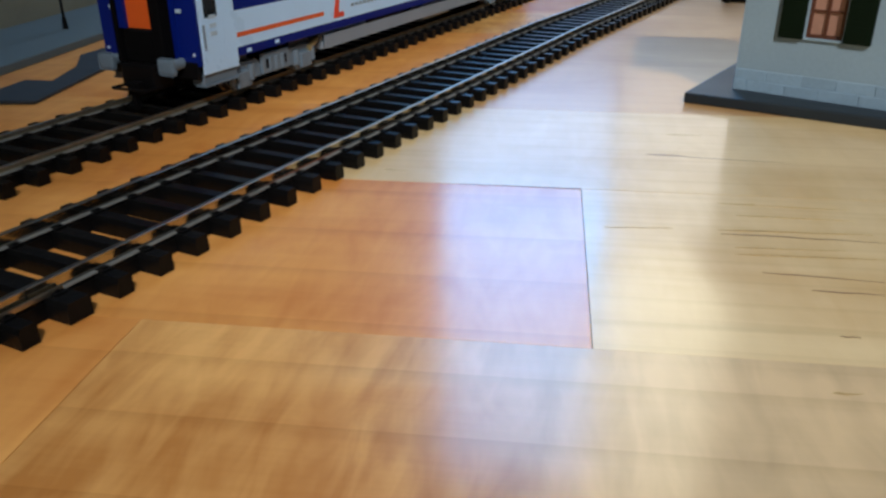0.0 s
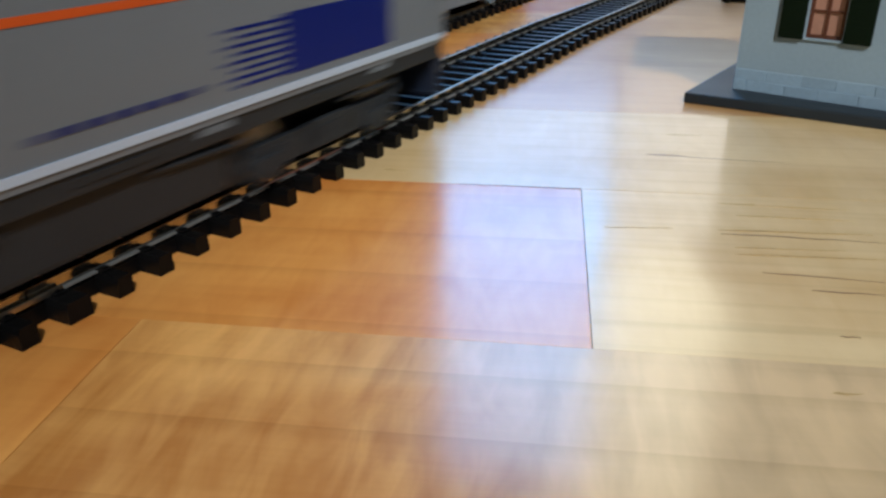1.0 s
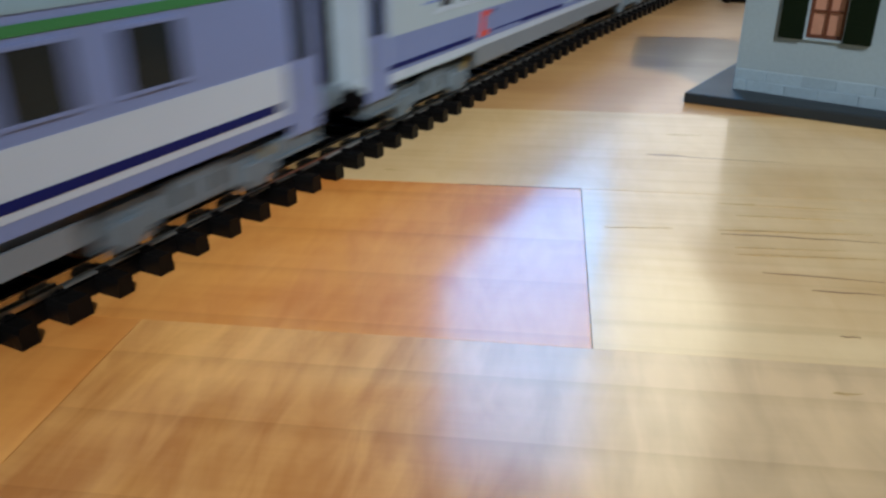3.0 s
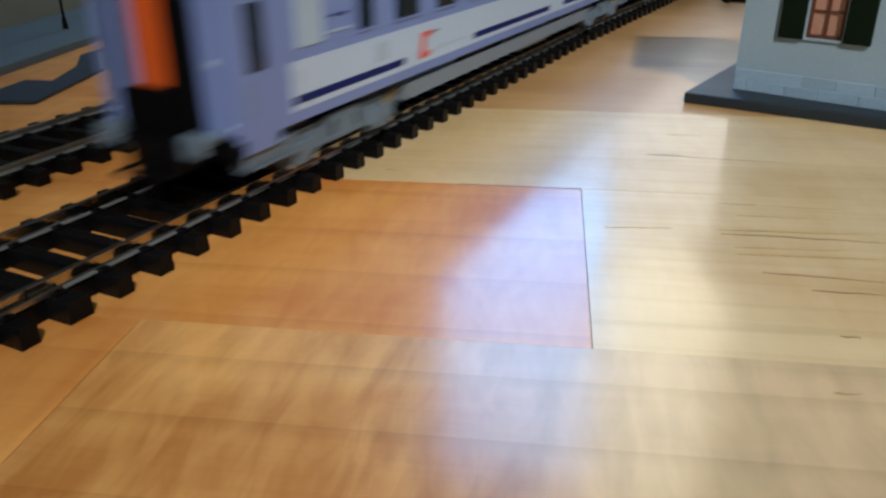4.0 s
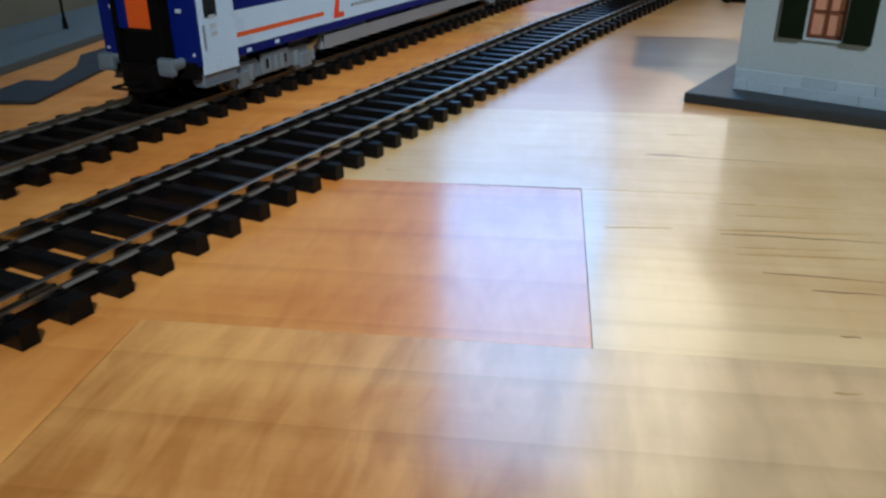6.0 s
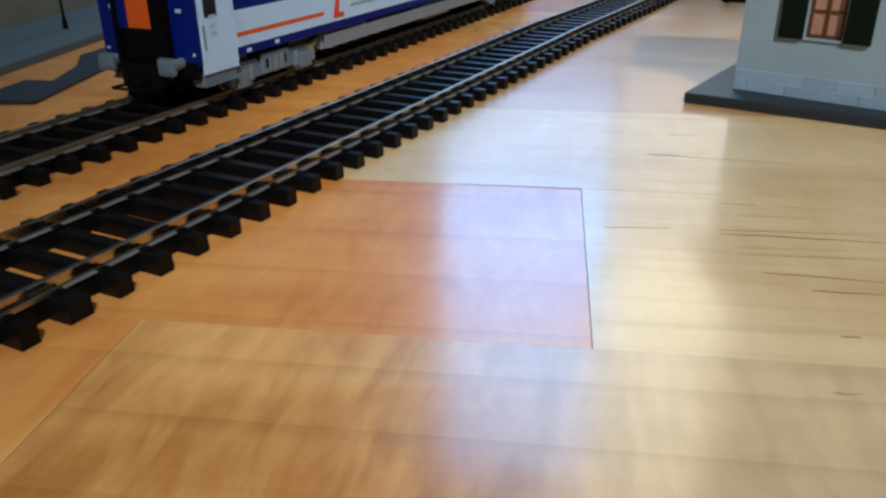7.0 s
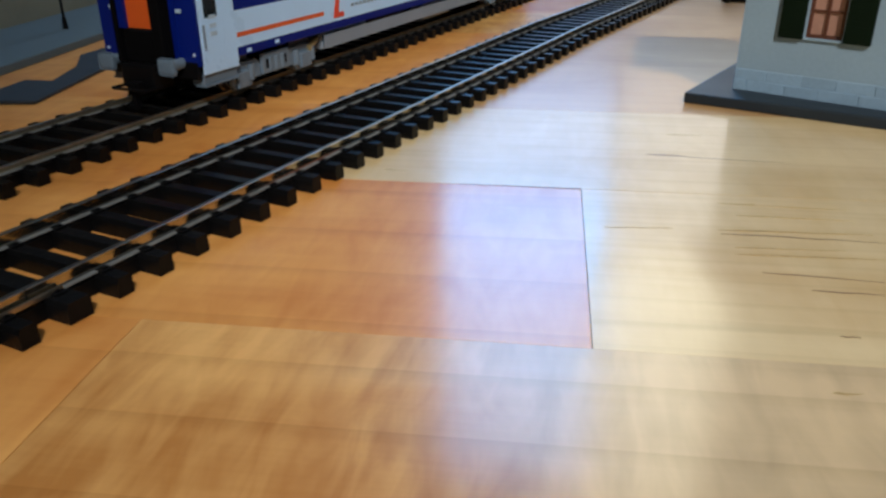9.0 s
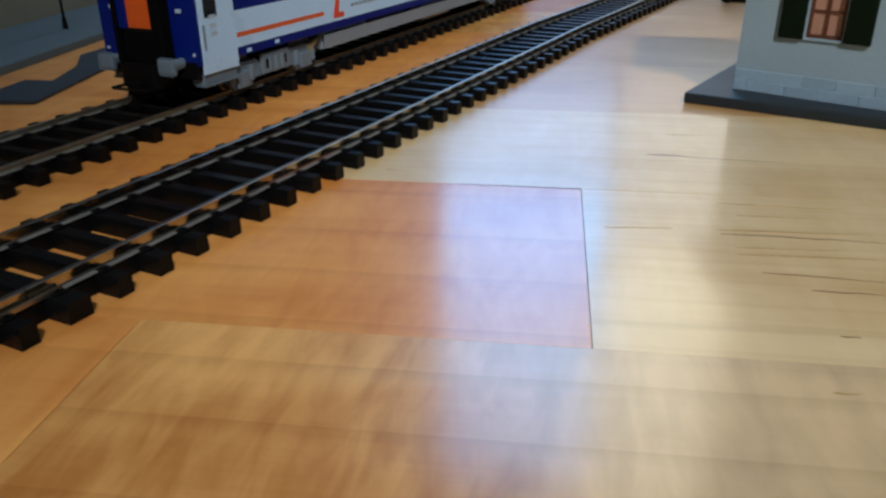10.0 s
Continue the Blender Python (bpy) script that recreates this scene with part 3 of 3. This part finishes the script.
def scheme_blue(root, half):
    """Blue car with a white waist, an orange line and white doors."""
    a, b = 12.6, COACH - 9.0
    band(root, "waist_band", SKYWHITE, half, a, b, 16.6, 24.6, 0.10)
    band(root, "orange_line", ORANGE, half, a + 0.3, 49, 18.8, 19.8, 0.18, "orange line")
    doors(root, half, SKYWHITE, GLASS)
    band(root, "door_panel", SKYWHITE, half, 8.6, 12.6, 12.6, 36.0, 0.16)
    for s in (-1, 1):
        bm = B()
        for z in (20.5, 22.2, 24.0):
            box(bm, *sorted((s * half, s * (half + 0.32))), 4, 6.2, z, z + 0.8)
        part("door_notice", bm, PALEGREY, root)
    for i in range(10):
        y = 36 + i * 16.6
        window(root, half, y, y + 10.3, 25.8, 34.1, BLUE)
    logo(root, half, 56, 17.4, RED, 6.0)
    bars(root, half, 63, 19.4, 10, GREY)
    bars(root, half, 16, 15.0, 1, SKYWHITE)
    bars(root, half, 27, 15.2, 1, SKYWHITE)
    band(root, "skirt", GREY, half - 0.8, 50, COACH - 50, 10.0, 13.4, 0.1)


def toy_size(root, long=1.03):
    """The toys are narrower and a little longer than the drawing: bring every part but the wheelsets to size."""
    done = set()
    size = Matrix.Translation((0, 0, -1.46 * MM)) @ Matrix.Diagonal((0.865, long, 1.03, 1))
    for o in root.children_recursive:
        if o.data not in done and not o.name.startswith("wheelset"):
            o.data.transform(size)
            done.add(o.data)
        elif o.name.startswith("wheelset"):
            o.data.transform(Matrix.Diagonal((1, long, 1, 1)))
    return root


def locomotive(m):
    half = 15.7
    root = thing("electric_locomotive", m, "grey and blue electric locomotive with white sill line on rails", "locomotive")
    part("body", prism(B(), shell(half, 19.0, 38.5, 44.0), "y", 7, LOCO - 7), LOCOGREY, root, smooth=True)
    part("roof", prism(B(), shell(13.2, 42.0, 43.4, 46.0), "y", 14, LOCO - 14), ROOF, root, smooth=True)
    part("underframe", box(B(), -15.2, 15.2, 2, LOCO - 2, 16.0, 20.0, 0.4), DARKGREY, root)
    band(root, "sill_line", WHITE, half, 2.5, LOCO - 2.5, 20.0, 21.1, 0.35, "white sill line")
    band(root, "orange_line", ORANGE, half, 40, LOCO - 30, 35.8, 36.8, 0.1, "orange line")
    for y0, y1, grow in ((33, 44, 1), (127, 158, -1)):
        band(root, "blue_panel", BLUE, half, y0, y1, 22.4, 31.6, 0.08, "deep blue panel")
        for i in range(8):      # the panel frays into stripes
            z = 22.7 + i * 1.12
            p, q = ((y1, y1 + 11.5 + (i % 2) * 1.5) if grow > 0 else (y0 - 11 - (i % 2) * 2, y0))
            band(root, "fray_stripe", BLUE, half, p, q, z, z + 0.5, 0.08)
    logo(root, half, 66, 23.0, RED, 8.0)
    bars(root, half, 61, 29.2, 2, NAVY, 9, 0.4)
    bars(root, half, 60, 22.4, 3, NAVY, 6, 0.4)
    bars(root, half, 84, 23.6, 6, NAVY, 4.2, 0.9)
    for y, o in ((7, -1), (LOCO - 7, 1)):
        bm = B()      # raked cab front
        prism(bm, [(y, 19), (y + o * 5.2, 19), (y + o * 5.2, 27.5), (y + o * 1.0, 41.5), (y, 43.0)], "x", -half + 0.5, half - 0.5, 0.5)
        cab = part("cab", bm, CABSHADE, root)
        part("windscreen", prism(B(), [(y + o * 4.9, 28.4), (y + o * 5.3, 28.4), (y + o * 1.9, 40.0), (y + o * 1.5, 40.0)], "x", -12.2, 12.2), GLASS, cab)
        part("front_panel", box(B(), -13, 13, *sorted((y + o * 5.1, y + o * 5.5)), 21.5, 26.8, 0.2), CABSHADE, cab)
        for s in (-1, 1):
            part("corner_pillar", prism(B(), [(y - o * 0.6, 19.2), (y + o * 5.4, 19.2), (y + o * 5.4, 27.5), (y + o * 1.3, 41.8), (y - o * 2.4, 41.8)], "x", *sorted((s * (half - 3.0), s * (half + 0.12))), 0.3), BRIGHTBLUE if o < 0 else LOCOGREY, cab)
            part("cab_window", box(B(), *sorted((s * half, s * (half + 0.2))), *sorted((y - o * 10, y - o * 0.8)), 30.5, 38.5, 0.2), GLASS, cab)
            part("headlamp", rod(B(), (s * 10, y + o * 5.2, 23.4), (s * 10, y + o * 6.0, 23.4), 1.6), WHITE, cab)
        part("apron", box(B(), -15, 15, *sorted((y + o * 3.0, y + o * 5.0)), 7.8, 16.4, 0.8), NAVYDARK, root)
        part("bumper_line", box(B(), -15, 15, *sorted((y + o * 4.8, y + o * 5.6)), 19.2, 20.8, 0.2), WHITE, root)
        buffers(root, y + o * 4.8, o, DARKGREY, 14)
        coupler(root, y + o * 4.5, o)
    for yc in (42, LOCO - 42):
        bogie(root, yc, DARKGREY, 33)
    # added black block keeps the lit floor from showing as shade beneath the body
    part("undertray", box(B(), -9, 9, 12, LOCO - 12, 7.6, 16.4, 0.4), BLACK, root)
    part("transformer_box", box(B(), -13.5, 13.5, 66, LOCO - 66, 8.0, 16.2, 0.8), DARKGREY, root)
    for s in (-1, 1):
        for y0, long, z, mat in ((18, 9, 17.6, DARKGREY), (34, 4, 17.2, GREY), (52, 7, 16.9, DARKGREY), (71, 3, 17.9, GREY), (88, 12, 17.2, DARKGREY), (109, 4, 17.6, GREY), (133, 8, 17.0, DARKGREY), (152, 5, 17.8, GREY)):
            part("hatch", box(B(), *sorted((s * 15.1, s * 15.45)), y0, y0 + long, z, z + 1.1, 0.1), mat, root)
        for y0 in (24, 60, 100, 143):
            part("pipe", rod(B(), (s * 14.2, y0, 15.2), (s * 14.2, y0 + 17, 14.4), 0.5, sides=8), DARKGREY, root)
    return root


# ---- buildings ----
def house():
    m = pose(68.4 * MM, 207.2 * MM, 0, 0, 0, -13)
    root = thing("model_house", m, "white plaster model house with green shutters on slate base", "model house")
    zb, wide, deep, high = 2.6, 66.0, 48.0, 40.0
    bm = B()
    prism(bm, [(-7.8, -11.2), (wide + 8, -3.0), (wide + 8, deep + 8), (-13.7, deep + 8)], "z", 0, zb, 0.5)
    part("base_plate", bm, SLATE, root, "dark slate grey base plate")
    u0, u1, w0, w1 = 14.8, 22.8, 16.6, 33.0
    bm = B()      # front wall, one piece round its window opening
    ring = [[[bm.verts.new(Vector((u, v, z)) * MM) for u, z in ((a, c), (b, c), (b, d), (a, d))] for a, b, c, d in ((0, wide, zb, high), (u0, u1, w0, w1))] for v in (0, 2)]
    for k in range(4):
        n = (k + 1) % 4
        (fo, fi), (bo, bi) = ring
        for q in ((fo[k], fo[n], fi[n], fi[k]), (bo[n], bo[k], bi[k], bi[n]), (fi[k], fi[n], bi[n], bi[k]), (fo[n], fo[k], bo[k], bo[n])):
            bm.faces.new(q)
    bmesh.ops.recalc_face_normals(bm, faces=bm.faces)
    part("wall", bm, PLASTER, root)
    for a, b, c, d in ((0, 2, 2, deep), (wide - 2, wide, 2, deep), (2, wide - 2, deep - 2, deep)):
        part("wall", box(B(), a, b, c, d, zb, high), PLASTER, root)
    for s in (-1, 1):
        bm = B()
        y = deep / 2
        prism(bm, [(y + s * (y + 6), high - 2), (y + s * (y + 6), high), (y, high + 26), (y, high + 24)], "x", -5, wide + 5)
        part("roof", bm, TILE, root)
    prism_gable = prism(B(), [(0, high), (deep, high), (deep / 2, high + 24)], "x", 0, 2)
    part("gable", prism_gable, PLASTER, root)
    part("gable", prism(B(), [(0, high), (deep, high), (deep / 2, high + 24)], "x", wide - 2, wide), PLASTER, root)
    bm = B()
    e = 0.8
    box(bm, u0, u0 + e, 0.5, 1.5, w0, w1), box(bm, u1 - e, u1, 0.5, 1.5, w0, w1)
    box(bm, u0 + e, u1 - e, 0.5, 1.5, w0, w0 + e), box(bm, u0 + e, u1 - e, 0.5, 1.5, w1 - e, w1)
    mid = (u0 + u1) / 2
    box(bm, mid - 0.35, mid + 0.35, 0.6, 1.4, w0 + e, w1 - e)
    for z in (22.6, 28.2):
        box(bm, u0 + e, mid - 0.35, 0.7, 1.3, z - 0.3, z + 0.3), box(bm, mid + 0.35, u1 - e, 0.7, 1.3, z - 0.3, z + 0.3)
    win = part("window", bm, SASH, root, "red-brown window sash with three rows of panes")
    for c in range(2):
        for r in range(3):
            a = u0 + e if c == 0 else mid + 0.35
            b = mid - 0.35 if c == 0 else u1 - e
            z0 = (w0 + e, 22.9, 28.5)[r]
            z1 = (22.3, 27.9, w1 - e)[r]
            part("pane", box(B(), a, b, 1.0, 1.15, z0, z1), PANE, win)
    part("sill", box(B(), u0 - 0.3, u1 + 0.3, -0.5, 0.5, w0 - 0.5, w0, 0.1), PLASTER, root)
    for a, b in ((8.9, 14.4), (23.2, 29.0)):
        sh = part("shutter", box(B(), a, b, -0.95, -0.02, 16.2, 33.4, 0.15), SHUTTER, root, "dark green louvred shutter")
        for i in range(14):
            part("louvre", box(B(), a + 0.8, b - 0.8, -1.05, -0.90, 17.2 + i * 1.1, 17.9 + i * 1.1), SHUTTER, sh)
    rnd = random.Random(2)
    for r in range(2):
        u = 0.0
        first = True
        while u < wide - 1:
            length = (3.2 if r == 0 else 7.6) if first else rnd.uniform(7.6, 9.2)
            first = False
            v = min(u + length, wide)
            bm = box(B(), u + 0.03, v - 0.03, -0.32 - rnd.uniform(0, 0.15) + r * 0.2, 0.1, zb + 0.02 + r * 2.6, zb + 2.60 + r * 2.6, 0.14)
            part("brick", bm, STONE, root)
            u = v
    return root


def platforms():
    fixed("platform_ramp", prism(B(), [(-104.9, 131.9), (-108.3, 142.1), (-100.4, 144.3), (-110.6, 161.0), (-123.8, 173.8), (-127.6, 189.2), (-105.7, 172.5), (-84.9, 126.8), (-100.4, 119.3), (-113.0, 128.0)], "z", 0, 1.0, 0.25), ASPHALT, "dark grey model platform edging lying on floor", "model platform")
    slab = thing("model_platform", Matrix(), "light grey model station platform with steps", "model platform")
    part("slab", prism(B(), [(-100.9, 88.1), (-199.2, 348.7), (-283.4, 316.9), (-185.1, 56.4)], "z", 0, 2.6, 0.3), PAVING, slab)
    d = Vector((-0.353, 0.936)).normalized()
    p0, nrm = Vector((-122.1, 144.3)), Vector((-d.y, d.x))
    for i in range(3):
        a, b = p0 + nrm * (8 + 7 * i) - d * 90, p0 + nrm * (8 + 7 * i) + d * 8
        c, e = b + nrm * 5.5, a + nrm * 5.5
        part("step", prism(B(), [tuple(v) for v in (a, b, c, e)], "z", 2.6, 3.6 + i * 1.0, 0.1), PAVING, slab)
    lp = p0 + d * 66 + nrm * 17
    post = thing("platform_lamp", pose(lp.x * MM, lp.y * MM, 2.6 * MM), "thin dark lamp post on the platform", "lamp post")
    part("post", rod(B(), (0, 0, 0), (0, 0, 58), 0.5, 0.35, 10), BLACK, post)
    part("foot", rod(B(), (0, 0, 0), (0, 0, 4), 1.0, 0.7, 10), BLACK, post)
    part("lamp_head", box(B(), -1.2, 5, -1.4, 1.4, 57, 59, 0.3), BLACK, post)
    st = thing("station_building", Matrix(), "beige model station building behind the platform", "model building")
    a = p0 + nrm * 40 - d * 100
    b = p0 + nrm * 40 + d * 200
    bm = prism(B(), [tuple(v) for v in (a, b, b + nrm * 50, a + nrm * 50)], "z", 0, 62, 0.4)
    part("wall", bm, BEIGE, st)
    rb = prism(B(), [tuple(v) for v in (a - nrm * 6, b - nrm * 6, b + nrm * 56, a + nrm * 56)], "z", 62, 66, 0.4)
    part("roof", rb, DARKGREY, st)
    for i in range(9):
        c = a + d * (18 + i * 32) - nrm * 0.6
        w = part("window", prism(B(), [tuple(v) for v in (c, c + d * 14, c + d * 14 + nrm, c + nrm)], "z", 24, 46), PALEGREY, st)
        c = c - nrm * 0.3 + d * 1.5
        part("pane", prism(B(), [tuple(v) for v in (c, c + d * 11, c + d * 11 + nrm, c + nrm)], "z", 26, 44), GLASS, w)


def far_dark_object():
    # unidentified small dark object; its buffer-stop shape is made up
    root = thing("buffer_stop", pose(45.4 * MM, 393.8 * MM, 0), "small dark object standing far off on the floor", "buffer stop")
    part("beam", box(B(), -9, 9, -1.5, 1.5, 6, 11, 0.4), BLACK, root)
    for s in (-6, 6):
        part("strut", prism(B(), [(-1.5, 0), (1.5, 0), (1.5, 6), (-1.5, 6)], "x", s - 1, s + 1), BLACK, root)
    part("foot", box(B(), -9, 9, 1.6, 12, 0, 2.2, 0.3), BLACK, root)


BEND, VEER = 272.0, 1.9      # where the next length of track begins, and its turn to the east
OLDTOP = 4.15      # its rails are lower
SECOND = pose(-47.0 * MM, 110.1 * MM, 0, 0, 0, 2.2)      # second track leans away a little
room()
floor()
track(Matrix(), -850, BEND - 0.3, PHASE, "straight model railway track with black sleepers and bright rails", RAIL, WEB, -1)
track(pose(0, BEND * MM, 0, 0, 0, -VEER), 0.3, 1400, 2.2, "far length of model railway track veering slightly off the straight", RAIL, WEB, 90)
track(SECOND, -220, 1500, -30.07, "model railway track with dull rails beside the station", RAIL_OLD, WEB_OLD, -12, OLDTOP)
loco = toy_size(locomotive(Matrix()), 1.053)
white_coach = toy_size(coach("passenger_coach", Matrix(), "white and lavender passenger coach with yellow stripe in moving train", PALEGREY, scheme_white))
lavender_coach = toy_size(coach("passenger_coach", Matrix(), "lavender passenger coach with white waist band, last in train", LAVENDER, scheme_lavender))
toy_size(coach("passenger_coach", SECOND @ pose(0, 21.3 * MM, (OLDTOP - RAILTOP) * MM), "parked blue and white passenger coach with orange line", BLUE, scheme_blue))
house()
platforms()
far_dark_object()
strips()


def motions():
    # rear end of the first coach along the track
    way = [(0.0, -536), (0.6, -380), (0.9, -301), (1.0, -275), (1.1, -251), (1.2, -229), (1.4, -184.5), (1.5, -165), (1.7, -124), (1.9, -83), (2.0, -60), (2.1, -45), (2.3, -10), (2.5, 22), (2.7, 60), (3.1, 140), (3.5, 219),
           (3.9, 298), (4.0, 317), (4.1, 333), (4.2, 349), (4.3, 365.5), (4.4, 381.5), (4.5, 396), (4.6, 410), (4.8, 434), (5.0, 458), (5.4, 512), (5.7, 550), (6.8, 680), (8.0, 815), (10.0, 1030)]
    def along(y):
        """The place on the rails y millimetres from the start."""
        past = max(0.0, y - BEND)
        a = radians(VEER)
        return Vector((past * math.sin(a), min(y, BEND) + past * math.cos(a)))

    for ob, off, long in ((white_coach, 0, COACH), (lavender_coach, -231, COACH), (loco, COACH + 26, LOCO)):
        rows = []
        for t, y in way:
            y = (y + off) * 1.03
            p, q = along(y + 0.14 * long), along(y + 0.88 * long)      # over its two bogies
            d = (q - p).normalized()
            p -= d * 0.14 * long
            rows.append((t, pose(p.x * MM, p.y * MM, 0, 0, 0, -math.degrees(math.atan2(d.x, d.y)))))
        walk(ob, rows)


motions()
